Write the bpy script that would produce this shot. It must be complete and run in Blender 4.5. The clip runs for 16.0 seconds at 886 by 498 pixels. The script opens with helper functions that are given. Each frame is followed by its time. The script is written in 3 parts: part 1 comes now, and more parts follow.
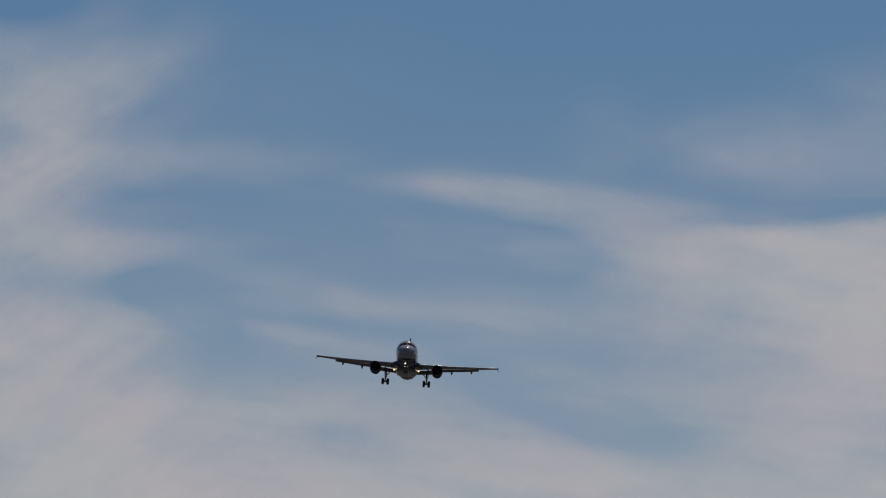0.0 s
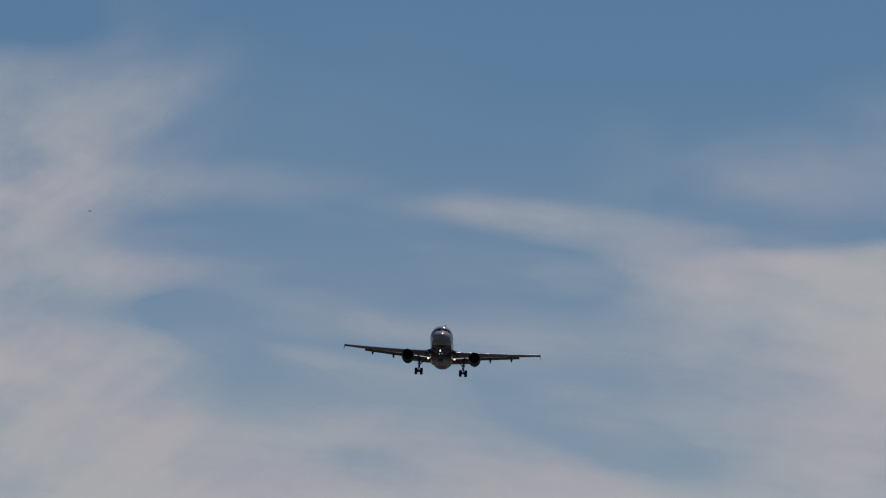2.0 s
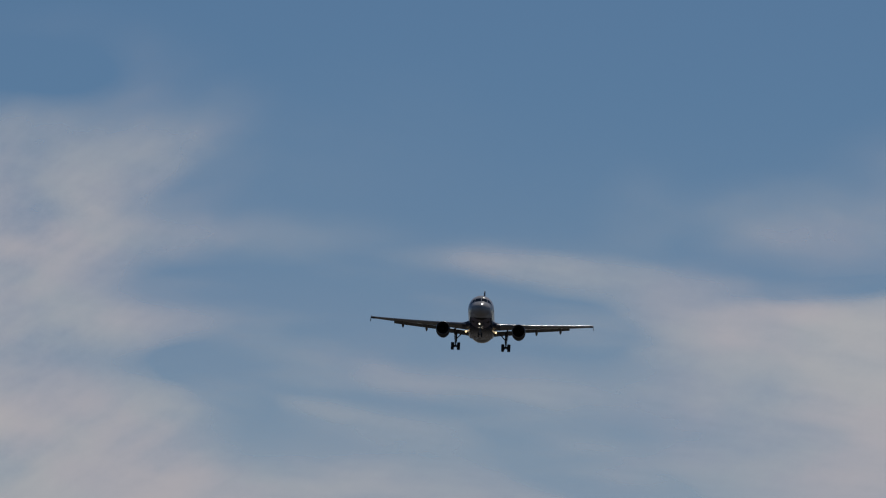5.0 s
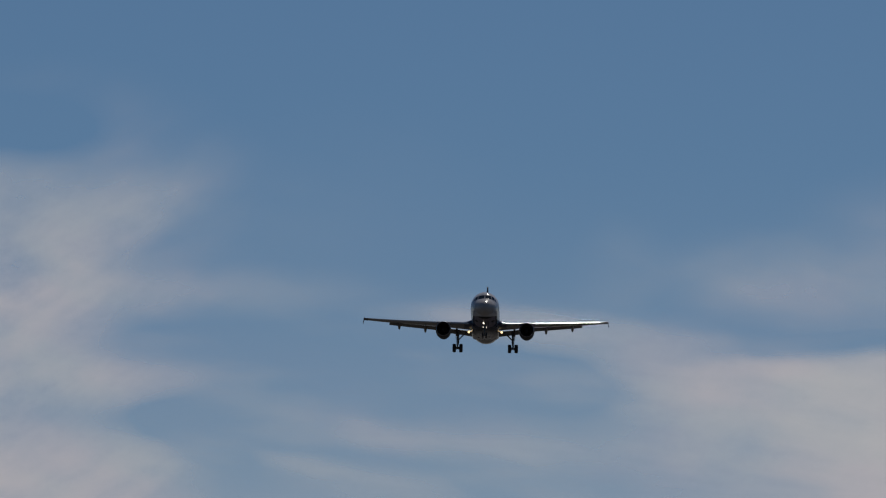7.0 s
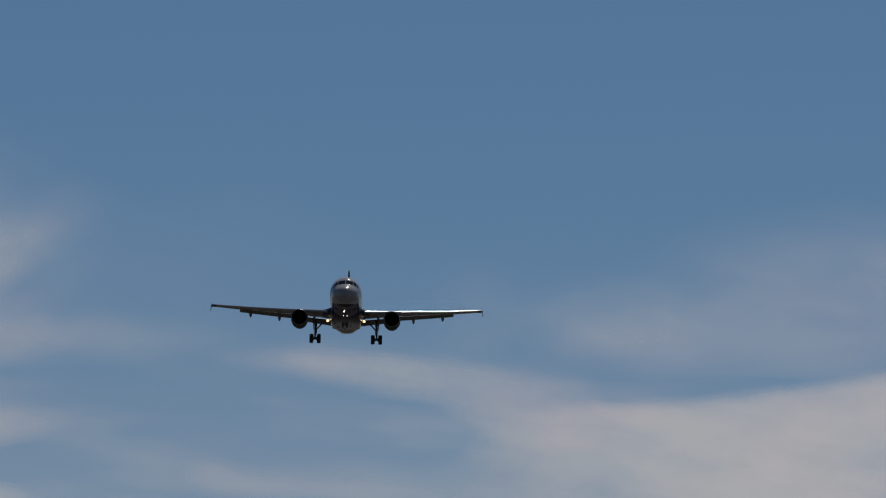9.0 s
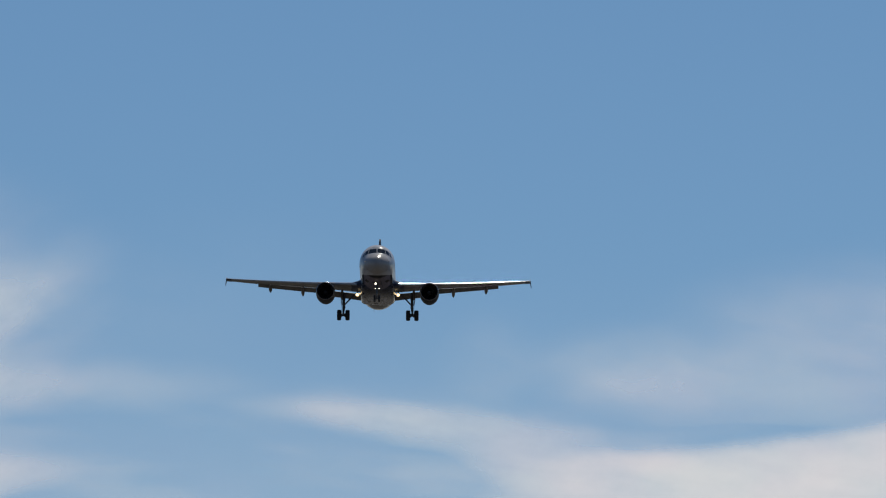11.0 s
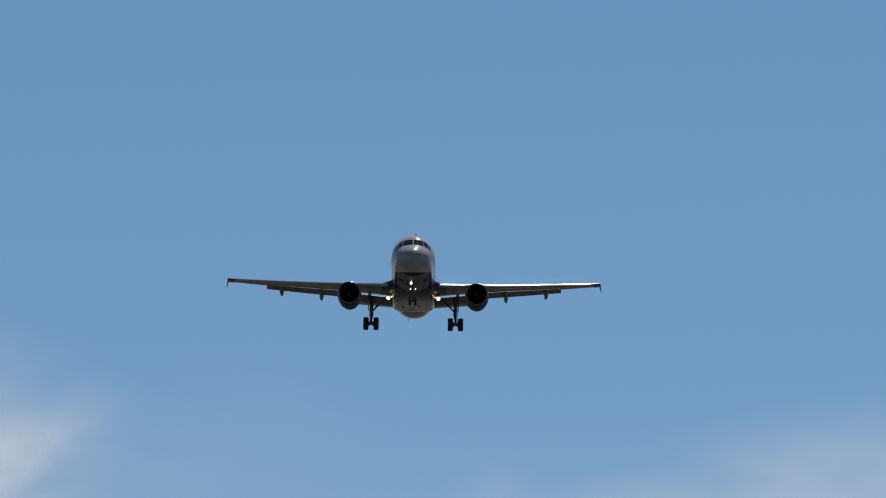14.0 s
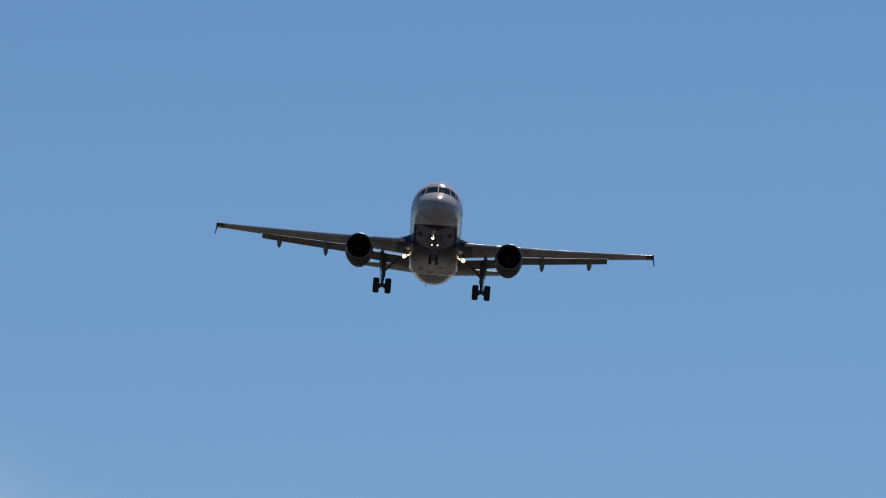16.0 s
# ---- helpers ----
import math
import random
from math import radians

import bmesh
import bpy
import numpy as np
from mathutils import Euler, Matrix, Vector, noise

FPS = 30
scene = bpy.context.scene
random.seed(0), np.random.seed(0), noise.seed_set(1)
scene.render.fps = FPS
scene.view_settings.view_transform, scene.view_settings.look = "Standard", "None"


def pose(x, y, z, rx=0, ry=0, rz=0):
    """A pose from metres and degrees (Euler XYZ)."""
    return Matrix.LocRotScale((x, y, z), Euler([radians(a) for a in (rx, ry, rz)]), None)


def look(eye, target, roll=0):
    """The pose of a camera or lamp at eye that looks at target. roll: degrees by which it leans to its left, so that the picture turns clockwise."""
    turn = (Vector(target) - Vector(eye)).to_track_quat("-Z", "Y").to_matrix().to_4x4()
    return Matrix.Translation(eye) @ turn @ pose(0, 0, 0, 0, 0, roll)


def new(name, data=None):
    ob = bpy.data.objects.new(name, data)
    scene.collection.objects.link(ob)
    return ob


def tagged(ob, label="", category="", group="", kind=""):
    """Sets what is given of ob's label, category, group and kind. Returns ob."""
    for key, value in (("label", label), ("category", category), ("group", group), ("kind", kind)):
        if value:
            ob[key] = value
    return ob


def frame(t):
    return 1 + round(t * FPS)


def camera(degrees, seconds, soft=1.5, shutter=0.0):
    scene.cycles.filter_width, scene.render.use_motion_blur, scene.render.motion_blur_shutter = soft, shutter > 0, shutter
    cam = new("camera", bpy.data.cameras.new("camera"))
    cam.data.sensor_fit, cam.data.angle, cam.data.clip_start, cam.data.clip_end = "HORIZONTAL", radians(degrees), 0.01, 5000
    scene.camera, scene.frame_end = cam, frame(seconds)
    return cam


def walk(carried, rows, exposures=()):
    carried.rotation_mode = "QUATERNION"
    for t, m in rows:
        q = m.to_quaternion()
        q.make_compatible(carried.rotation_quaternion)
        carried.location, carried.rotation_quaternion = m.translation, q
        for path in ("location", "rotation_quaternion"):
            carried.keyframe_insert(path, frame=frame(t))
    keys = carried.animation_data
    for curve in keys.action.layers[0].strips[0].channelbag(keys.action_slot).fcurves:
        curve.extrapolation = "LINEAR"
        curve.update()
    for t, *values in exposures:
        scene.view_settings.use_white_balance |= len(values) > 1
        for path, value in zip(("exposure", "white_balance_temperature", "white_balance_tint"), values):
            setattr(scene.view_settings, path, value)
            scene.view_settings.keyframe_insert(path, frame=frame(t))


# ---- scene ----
LENS = 4.960
CAMERA_ROWS = [
    (0.0, pose(0, 0, 1.7, 96.2000, 0, 0.0000)),
    (0.5, pose(0, 0, 1.7, 96.2285, 0, 0.0127)),
    (1.0, pose(0, 0, 1.7, 96.2174, 0, 0.1456)),
    (1.5, pose(0, 0, 1.7, 96.2570, 0, 0.1678)),
    (2.0, pose(0, 0, 1.7, 96.3330, 0, 0.1361)),
    (2.5, pose(0, 0, 1.7, 96.3994, 0, 0.1456)),
    (3.0, pose(0, 0, 1.7, 96.4279, 0, 0.1045)),
    (3.5, pose(0, 0, 1.7, 96.4786, 0, 0.1013)),
    (4.0, pose(0, 0, 1.7, 96.5514, 0, 0.1836)),
    (4.2, pose(0, 0, 1.7, 96.5577, 0, 0.2121)),
    (6.5, pose(0, 0, 1.7, 96.8679, 0, 0.1488)),
    (7.0, pose(0, 0, 1.7, 96.9376, 0, 0.1013)),
    (7.5, pose(0, 0, 1.7, 96.9882, 0, -0.0127)),
    (8.0, pose(0, 0, 1.7, 97.0389, 0, -0.4273)),
    (8.5, pose(0, 0, 1.7, 97.1243, 0, -0.6553)),
    (8.7, pose(0, 0, 1.7, 97.1528, 0, -0.7186)),
    (11.0, pose(0, 0, 1.7, 97.4599, 0, -0.6489)),
    (11.5, pose(0, 0, 1.7, 97.5643, 0, -0.5920)),
    (12.0, pose(0, 0, 1.7, 97.7543, 0, -0.6109)),
    (12.5, pose(0, 0, 1.7, 97.8777, 0, -0.6838)),
    (13.0, pose(0, 0, 1.7, 98.0265, 0, -0.6901)),
    (13.5, pose(0, 0, 1.7, 98.1531, 0, -0.6711)),
    (14.0, pose(0, 0, 1.7, 98.3051, 0, -0.6046)),
    (14.5, pose(0, 0, 1.7, 98.4443, 0, -0.5666)),
    (15.0, pose(0, 0, 1.7, 98.5963, 0, -0.5635)),
    (15.5, pose(0, 0, 1.7, 98.7419, 0, -0.5951)),
    (16.0, pose(0, 0, 1.7, 98.9477, 0, -0.6458)),
]
AIRCRAFT_ROWS = [
    (0.0, pose(-6.68, 1900.50, 186.81, -4.20, 4.18, -0.34)),
    (0.5, pose(-5.94, 1865.50, 184.86, -4.35, 3.93, -0.36)),
    (1.0, pose(-5.42, 1830.50, 182.77, -4.50, 3.94, -0.37)),
    (1.5, pose(-5.04, 1795.50, 180.97, -4.50, 3.38, -0.38)),
    (2.0, pose(-4.34, 1760.50, 179.41, -4.50, 3.29, -0.40)),
    (2.5, pose(-4.39, 1725.50, 177.69, -4.50, 3.56, -0.39)),
    (3.0, pose(-3.30, 1690.50, 176.35, -4.45, 3.55, -0.42)),
    (3.5, pose(-2.58, 1655.50, 174.93, -4.10, 3.09, -0.44)),
    (4.0, pose(-1.91, 1620.50, 173.58, -3.75, 2.85, -0.46)),
    (4.2, pose(-1.52, 1606.50, 172.97, -3.60, 2.78, -0.48)),
    (6.5, pose(2.97, 1445.50, 165.22, -2.90, 1.62, -0.64)),
    (7.0, pose(3.43, 1410.50, 163.20, -2.75, 0.99, -0.66)),
    (7.5, pose(3.75, 1375.50, 161.25, -2.55, 0.90, -0.67)),
    (8.0, pose(3.32, 1340.50, 158.92, -2.40, 1.07, -0.66)),
    (8.5, pose(3.88, 1305.50, 156.57, -2.35, 1.32, -0.68)),
    (8.7, pose(3.79, 1291.50, 155.70, -2.30, 1.33, -0.68)),
    (11.0, pose(5.57, 1130.50, 146.06, -2.10, 0.47, -0.78)),
    (11.5, pose(5.70, 1095.50, 143.74, -2.11, 0.24, -0.80)),
    (12.0, pose(5.80, 1060.50, 141.71, -2.12, 0.52, -0.81)),
    (12.5, pose(5.72, 1025.50, 139.16, -2.14, 0.72, -0.82)),
    (13.0, pose(5.59, 990.50, 137.26, -2.15, 0.74, -0.82)),
    (13.5, pose(6.11, 955.50, 135.05, -2.17, 0.69, -0.76)),
    (14.0, pose(7.06, 920.50, 132.97, -2.18, 0.83, -0.74)),
    (14.5, pose(7.14, 885.50, 130.74, -2.20, 1.83, -0.56)),
    (15.0, pose(7.44, 850.50, 129.02, -2.22, 3.29, -0.39)),
    (15.5, pose(7.73, 815.50, 127.04, -2.23, 4.52, -0.23)),
    (16.0, pose(8.19, 780.50, 125.25, -2.25, 4.31, -0.09)),
]
BIRD_SPANS = [0.18, 0.14, 0.16]
BIRD_ROWS = [[(0.0, pose(-37.98, 346.13, 42.63)), (1.8, pose(-15.41, 347.35, 41.86)), (2.0, pose(-12.90, 347.48, 41.57)), (2.3, pose(-9.29, 347.68, 40.83)),
              (2.6, pose(-5.45, 347.83, 40.21)), (3.0, pose(-0.25, 348.03, 38.79)), (3.4, pose(4.72, 348.03, 38.49)), (3.8, pose(8.50, 347.84, 39.58)),
              (4.0, pose(10.09, 347.75, 40.04)), (4.2, pose(11.43, 347.68, 40.32)), (16.0, pose(90.07, 343.40, 45.32))],
             [(0.0, pose(-33.85, 267.35, 34.83)), (3.5, pose(-10.83, 267.55, 36.30)), (3.8, pose(-8.86, 267.57, 36.72)), (3.9, pose(-7.58, 267.58, 36.96)), (4.0, pose(-6.21, 267.57, 37.31)),
              (4.2, pose(-3.70, 267.55, 37.83)), (16.0, pose(144.14, 266.15, 47.08))],
             [(0.0, pose(-98.40, 369.18, 83.86)), (13.0, pose(18.31, 374.50, 63.47)), (13.1, pose(19.21, 374.54, 62.95)), (13.2, pose(20.15, 374.58, 62.41)),
              (16.0, pose(46.45, 375.68, 57.84))]]
EXPOSURES = [(0.0, -0.75, 6500, 10), (4.2, -0.76, 6500, 10), (8.9, -0.80, 6500, 10), (10.4, -0.07, 6620, 7), (12.0, -0.06, 6620, 7), (14.0, 0.00, 6620, 8), (14.5, 0.05, 6560, 9), (15.0, 0.04, 6560, 9), (16.0, 0.11, 6560, 9)]
SKY_SET = (2500.0, 1.0, 0.0, 3.0)
SKY_STRENGTH = 0.066
SUN_STRENGTH = 4.8
WHITE = (0.44, 0.44, 0.465)
# hull white toned down: the lower nose's shade put into the colour
RADOME_SHADED = (0.37, 0.35, 0.345)
BELLY = (0.010, 0.011, 0.018)
PAINT_LINE = -1.98
# pale tone painted for the ground mirrored in the dark belly
BELLY_SHEEN = (0.19, 0.172, 0.22)
NACELLE_COLOR = (0.027, 0.029, 0.038)
LAMP_GLOW = 5.0
CLOUD_GAIN = 1.2
VEIL = 0.38
CLOUD_COLOR = (0.715, 0.655, 0.665)
CLOUD_THIN = (0.685, 0.668, 0.662)
CLOUD_WARP = (0.085, 0.032)
# cirrus: centre, reach, turn and weight of each bank, streak, wisp and gap, on the far sky
CLOUDS_LEFT = [(-0.053, -0.210, 0.52, 0.336, 18, 0.43), (0.341, -0.174, 0.66, 0.214, 13, 0.03), (-0.058, -0.500, 0.36, 0.373, -0, 0.63), (0.160, -0.446, 0.25, 0.069, 1, 0.49),
               (0.227, -0.296, 0.49, 0.067, 3, 0.25), (-0.041, -0.673, 0.57, 0.199, -7, 0.61), (0.191, -0.628, 0.20, 0.158, -23, 0.56), (0.139, -0.908, 0.90, 0.258, -4, 1.10),
               (0.000, -0.260, 0.24, 0.170, 0, 0.38), (0.200, -0.130, 0.30, 0.095, 26, 0.10), (0.120, -0.205, 0.32, 0.060, 25, 0.16)]
CLOUDS_MID = [(0.868, -0.336, 0.32, 0.038, -5, 0.33), (0.945, -0.371, 0.29, 0.061, -18, 0.25), (1.196, -0.398, 0.36, 0.055, -11, 0.27), (1.246, -0.467, 0.28, 0.124, -20, 0.20),
              (0.675, -0.538, 0.21, 0.048, -8, 0.20), (0.942, -0.550, 0.34, 0.067, -6, 0.18), (0.498, -0.586, 0.20, 0.026, -11, 0.18), (0.644, -0.627, 0.29, 0.053, -9, 0.17),
              (0.571, -0.450, 0.39, 0.071, -9, -0.00), (0.348, -0.476, 0.16, 0.032, -3, 0.06), (0.458, -0.756, 0.44, 0.146, 7, 0.40), (0.999, -0.914, 0.73, 0.264, -8, 0.92)]
CLOUDS_BANK = [(1.788, -0.484, 0.65, 0.212, -3, 0.83), (1.474, -0.577, 0.58, 0.248, -12, 0.66), (1.678, -0.889, 0.50, 0.387, 10, 0.91), (1.312, -0.718, 0.28, 0.110, -22, 0.19)]
CLOUDS_RIGHT = [(1.733, -0.218, 0.53, 0.214, 7, 0.22), (1.340, -0.263, 0.26, 0.105, -4, 0.24), (1.292, -0.246, 0.22, 0.048, 17, -0.06), (1.071, -0.241, 0.12, 0.110, 23, 0.09)]
GAPS = [(1.037, -0.740, 0.31, 0.079, -17, -0.61), (0.270, -0.515, 0.34, 0.105, -4, -0.30), (0.300, -0.368, 0.38, 0.050, -2, -0.17), (1.511, -0.390, 0.48, 0.040, 2, -0.31),
        (0.934, -0.438, 0.24, 0.077, -8, -0.30), (0.097, -0.027, 0.13, 0.139, -18, -0.09), (-0.020, -0.010, 0.22, 0.110, 0, -0.22), (0.920, -0.640, 0.26, 0.060, -24, -0.20)]
ENGINE_Z = -2.23
WHEEL_Z = -3.70
NOSE_WHEEL_Z = -3.86
FLAP_DROOP = 24.0
TAIL_SET = -1.5
SKY_SATURATION = 1.14
CLOUDS = CLOUDS_LEFT + CLOUDS_MID + CLOUDS_RIGHT + GAPS + CLOUDS_BANK
SKY_UNIT = 18.1

cam = camera(LENS, 16.0, soft=1.15)
walk(cam, CAMERA_ROWS, exposures=EXPOSURES)

# ---- light ----
SUN_AZIMUTH, SUN_ELEVATION = 17.0, 54.0
world = bpy.data.worlds.new("sky")
scene.world = world
world.use_nodes = True
wn = world.node_tree
sky = wn.nodes.new("ShaderNodeTexSky")
sky.sky_type = "NISHITA"
sky.sun_disc = False
sky.sun_elevation, sky.sun_rotation = radians(SUN_ELEVATION), radians(SUN_AZIMUTH)
sky.altitude, sky.air_density, sky.dust_density, sky.ozone_density = SKY_SET
deep = wn.nodes.new("ShaderNodeHueSaturation")
deep.inputs["Saturation"].default_value = SKY_SATURATION
wn.links.new(sky.outputs["Color"], deep.inputs["Color"])
wn.links.new(deep.outputs["Color"], wn.nodes["Background"].inputs["Color"])
wn.nodes["Background"].inputs["Strength"].default_value = SKY_STRENGTH

sun = new("sun", bpy.data.lights.new("sun", "SUN"))
sun.data.energy, sun.data.angle, sun.data.color = SUN_STRENGTH, radians(0.53), (1.0, 0.95, 0.87)
sa, se = radians(SUN_AZIMUTH), radians(SUN_ELEVATION)
sun.matrix_world = look((0, 0, 400), (-math.sin(sa) * math.cos(se) * 100, -math.cos(sa) * math.cos(se) * 100, 400 - math.sin(se) * 100))


# ---- materials ----
class Nodes:
    """Short hand for building a node tree."""

    def __init__(self, name):
        self.mat = bpy.data.materials.new(name)
        self.mat.use_nodes = True
        self.tree = self.mat.node_tree
        self.tree.nodes.clear()

    def add(self, kind, settings=(), **inputs):
        n = self.tree.nodes.new(kind)
        for key, value in settings:
            if key == "operation":
                n.operation = value
            elif key == "use_clamp":
                n.use_clamp = value
            elif key == "data_type":
                n.data_type = value
            elif key == "interpolation_type":
                n.interpolation_type = value
            elif key == "vector_type":
                n.vector_type = value
            elif key == "uv_map":
                n.uv_map = value
        for key, value in inputs.items():
            self.put(n, key.replace("_", " "), value)
        return n

    def put(self, n, key, value):
        sock = n.inputs[int(key[1:])] if key[0] == "i" and key[1:].isdigit() else n.inputs[key]
        if isinstance(value, bpy.types.NodeSocket):
            self.tree.links.new(value, sock)
        else:
            sock.default_value = value

    def math(self, op, a, b=0.0, clamp=False):
        return self.add("ShaderNodeMath", (("operation", op), ("use_clamp", clamp)), i0=a, i1=b).outputs[0]

    def ramp(self, value, lo, hi, to_lo=0.0, to_hi=1.0):
        return self.add("ShaderNodeMapRange", (("interpolation_type", "SMOOTHSTEP"),), i0=value, i1=lo, i2=hi, i3=to_lo, i4=to_hi).outputs[0]

    def mix(self, fac, a, b):
        n = self.add("ShaderNodeMix", (("data_type", "RGBA"),))
        for i, v in ((0, fac), (6, a), (7, b)):
            self.put(n, "i%d" % i, v)
        return n.outputs[2]

    def noise(self, vec, scale, detail=4.0, rough=0.55):
        return self.add("ShaderNodeTexNoise", Vector=vec, Scale=scale, Detail=detail, Roughness=rough).outputs["Fac"]

    def chalky(self, shader, color, matte):
        """Weathered paint: part of the gloss is lost to chalking."""
        if not matte:
            return shader
        m = self.add("ShaderNodeMixShader", Fac=matte)
        self.tree.links.new(shader, m.inputs[1])
        self.tree.links.new(self.add("ShaderNodeBsdfDiffuse", Color=color, Roughness=0.4).outputs[0], m.inputs[2])
        return m.outputs[0]

    def out(self, shader):
        o = self.add("ShaderNodeOutputMaterial")
        self.tree.links.new(shader, o.inputs["Surface"])
        return self.mat


def rgb(c):
    return (c[0], c[1], c[2], 1.0)


def surface(name, color, rough=0.4, metal=0.0, vary=0.12, streak=(1.0, 0.25, 1.0), scale=1.5, coat=0.0, bump=0.0, gloss=0.5, matte=0.0):
    """Painted, rubber or metal skin with grime at two scales drawn out along the airflow."""
    n = Nodes(name)
    co = n.add("ShaderNodeTexCoord").outputs["Object"]
    drawn = n.add("ShaderNodeMapping", Vector=co, Scale=streak).outputs[0]
    big, fine = n.noise(drawn, scale), n.noise(drawn, scale * 9.0, 5.0)
    grime = n.math("ADD", n.math("MULTIPLY", big, 0.65), n.math("MULTIPLY", fine, 0.35))
    fac = n.ramp(grime, 0.35, 0.72)
    dark = rgb([c * (1.0 - 2.2 * vary) for c in color])
    col = n.mix(fac, rgb(color), dark)
    p = n.add("ShaderNodeBsdfPrincipled", Base_Color=col, Metallic=metal, Roughness=n.ramp(fine, 0.3, 0.7, max(0.05, rough - 0.06), rough + 0.08))
    p.inputs["Coat Weight"].default_value = coat
    p.inputs["Coat Roughness"].default_value = 0.08
    p.inputs["Specular IOR Level"].default_value = gloss
    if bump:
        b = n.add("ShaderNodeBump", Strength=bump, Distance=0.02, Height=fine)
        n.tree.links.new(b.outputs[0], p.inputs["Normal"])
    return n.out(n.chalky(p.outputs[0], col, matte))


def fuselage_paint():
    """White upper skin, dark underside below a straight paint line with a painted ground sheen, panel joints and dirt.
    """
    n = Nodes("fuselage_paint")
    co = n.add("ShaderNodeTexCoord").outputs["Object"]
    x, y, z = n.add("ShaderNodeSeparateXYZ", Vector=co).outputs[:3]
    drawn = n.add("ShaderNodeMapping", Vector=co, Scale=(1.0, 0.2, 1.0)).outputs[0]
    big, fine = n.noise(drawn, 1.1), n.noise(drawn, 9.0, 5.0)
    white = n.mix(n.ramp(big, 0.4, 0.75), rgb(WHITE), rgb([c * 0.8 for c in WHITE]))
    dark = n.mix(n.ramp(fine, 0.4, 0.75), rgb(BELLY), rgb([c * 0.6 for c in BELLY]))
    # the paint line climbs from under the chin, then runs level along the hull; aft of the nose gear the grey underside
    # is ground reflection put into the colour
    line = n.math("SUBTRACT", z, n.math("MULTIPLY", n.math("MINIMUM", n.math("ADD", y, 16.0), 4.3), 0.2))
    below = n.math("MULTIPLY", n.ramp(line, PAINT_LINE + 0.02, PAINT_LINE - 0.02), n.ramp(y, 3.4, 2.6))
    grey = n.mix(n.ramp(fine, 0.4, 0.75), rgb(BELLY_SHEEN), rgb([c * 0.7 for c in BELLY_SHEEN]))
    keel_sheen = n.math("MULTIPLY", n.ramp(n.math("ADD", y, n.math("MULTIPLY", big, 1.2)), -13.6, -12.9), n.ramp(n.math("ABSOLUTE", x), 1.55, 1.35))
    # two dark angled painted marks beside the nose gear bay
    off = n.math("ABSOLUTE", n.math("SUBTRACT", n.math("SUBTRACT", n.math("ABSOLUTE", x), 1.13), n.math("MULTIPLY", n.math("ADD", y, 10.6), 0.10)))
    mark = n.math("MULTIPLY", n.ramp(off, 0.20, 0.14), n.ramp(n.math("ABSOLUTE", n.math("ADD", y, 10.6)), 0.95, 0.80))
    under = n.mix(n.math("MULTIPLY", keel_sheen, n.math("SUBTRACT", 1.0, mark)), dark, grey)
    col = n.mix(below, white, under)
    aft = n.math("MULTIPLY", n.ramp(y, 2.6, 3.4), n.ramp(z, -0.6, -0.75))
    col = n.mix(aft, col, n.mix(n.ramp(fine, 0.4, 0.75), rgb((0.10, 0.094, 0.09)), rgb((0.055, 0.052, 0.052))))
    # frame joints every 1.9 m along the hull and stringer joints
    ring = n.math("ABSOLUTE", n.math("SUBTRACT", n.math("FRACT", n.math("MULTIPLY", y, 1 / 1.9)), 0.5))
    joint = n.ramp(ring, 0.012, 0.004)
    col = n.mix(n.math("MULTIPLY", joint, 0.45), col, rgb((0.05, 0.05, 0.055)))
    soot = n.ramp(n.math("ADD", fine, n.math("MULTIPLY", big, 0.6)), 0.85, 1.15)
    col = n.mix(n.math("MULTIPLY", soot, 0.35), col, rgb((0.07, 0.065, 0.06)))
    p = n.add("ShaderNodeBsdfPrincipled", Base_Color=col, Roughness=n.math("ADD", n.ramp(fine, 0.3, 0.7, 0.13, 0.19), n.math("MULTIPLY", below, 0.35)))
    n.put(p, "Specular IOR Level", n.ramp(below, 0.0, 1.0, 0.5, 0.12))
    p.inputs["Coat Weight"].default_value = 0.0
    p.inputs["Coat Roughness"].default_value = 0.15
    return n.out(n.chalky(p.outputs[0], col, 0.42))


def fairing_paint():
    """Grey underside panel; the sides and the front of the fairing are dark blue."""
    n = Nodes("fairing_paint")
    co = n.add("ShaderNodeTexCoord").outputs["Object"]
    x, y, z = n.add("ShaderNodeSeparateXYZ", Vector=co).outputs[:3]
    drawn = n.add("ShaderNodeMapping", Vector=co, Scale=(1.0, 0.2, 1.0)).outputs[0]
    big, fine = n.noise(drawn, 1.6), n.noise(drawn, 11.0, 5.0)
    grey = n.mix(n.ramp(n.math("ADD", big, n.math("MULTIPLY", fine, 0.5)), 0.6, 1.0), rgb((0.225, 0.225, 0.26)), rgb((0.09, 0.088, 0.10)))
    seam = n.math("ABSOLUTE", n.math("SUBTRACT", n.math("FRACT", n.math("MULTIPLY", y, 0.62)), 0.5))
    grey = n.mix(n.ramp(seam, 0.014, 0.005, 0.0, 0.6), grey, rgb((0.03, 0.03, 0.035)))
    under = n.math("MULTIPLY", n.ramp(z, -1.80, -2.02), n.ramp(n.math("SUBTRACT", y, n.math("ABSOLUTE", x)), -5.0, -4.2))
    col = n.mix(under, rgb((0.022, 0.028, 0.05)), grey)
    p = n.add("ShaderNodeBsdfPrincipled", Base_Color=col, Roughness=n.ramp(fine, 0.3, 0.7, 0.20, 0.30))
    p.inputs["Specular IOR Level"].default_value = 0.5
    return n.out(p.outputs[0])


def glow(name, color, strength):
    n = Nodes(name)
    return n.out(n.add("ShaderNodeEmission", Color=rgb(color), Strength=strength).outputs[0])


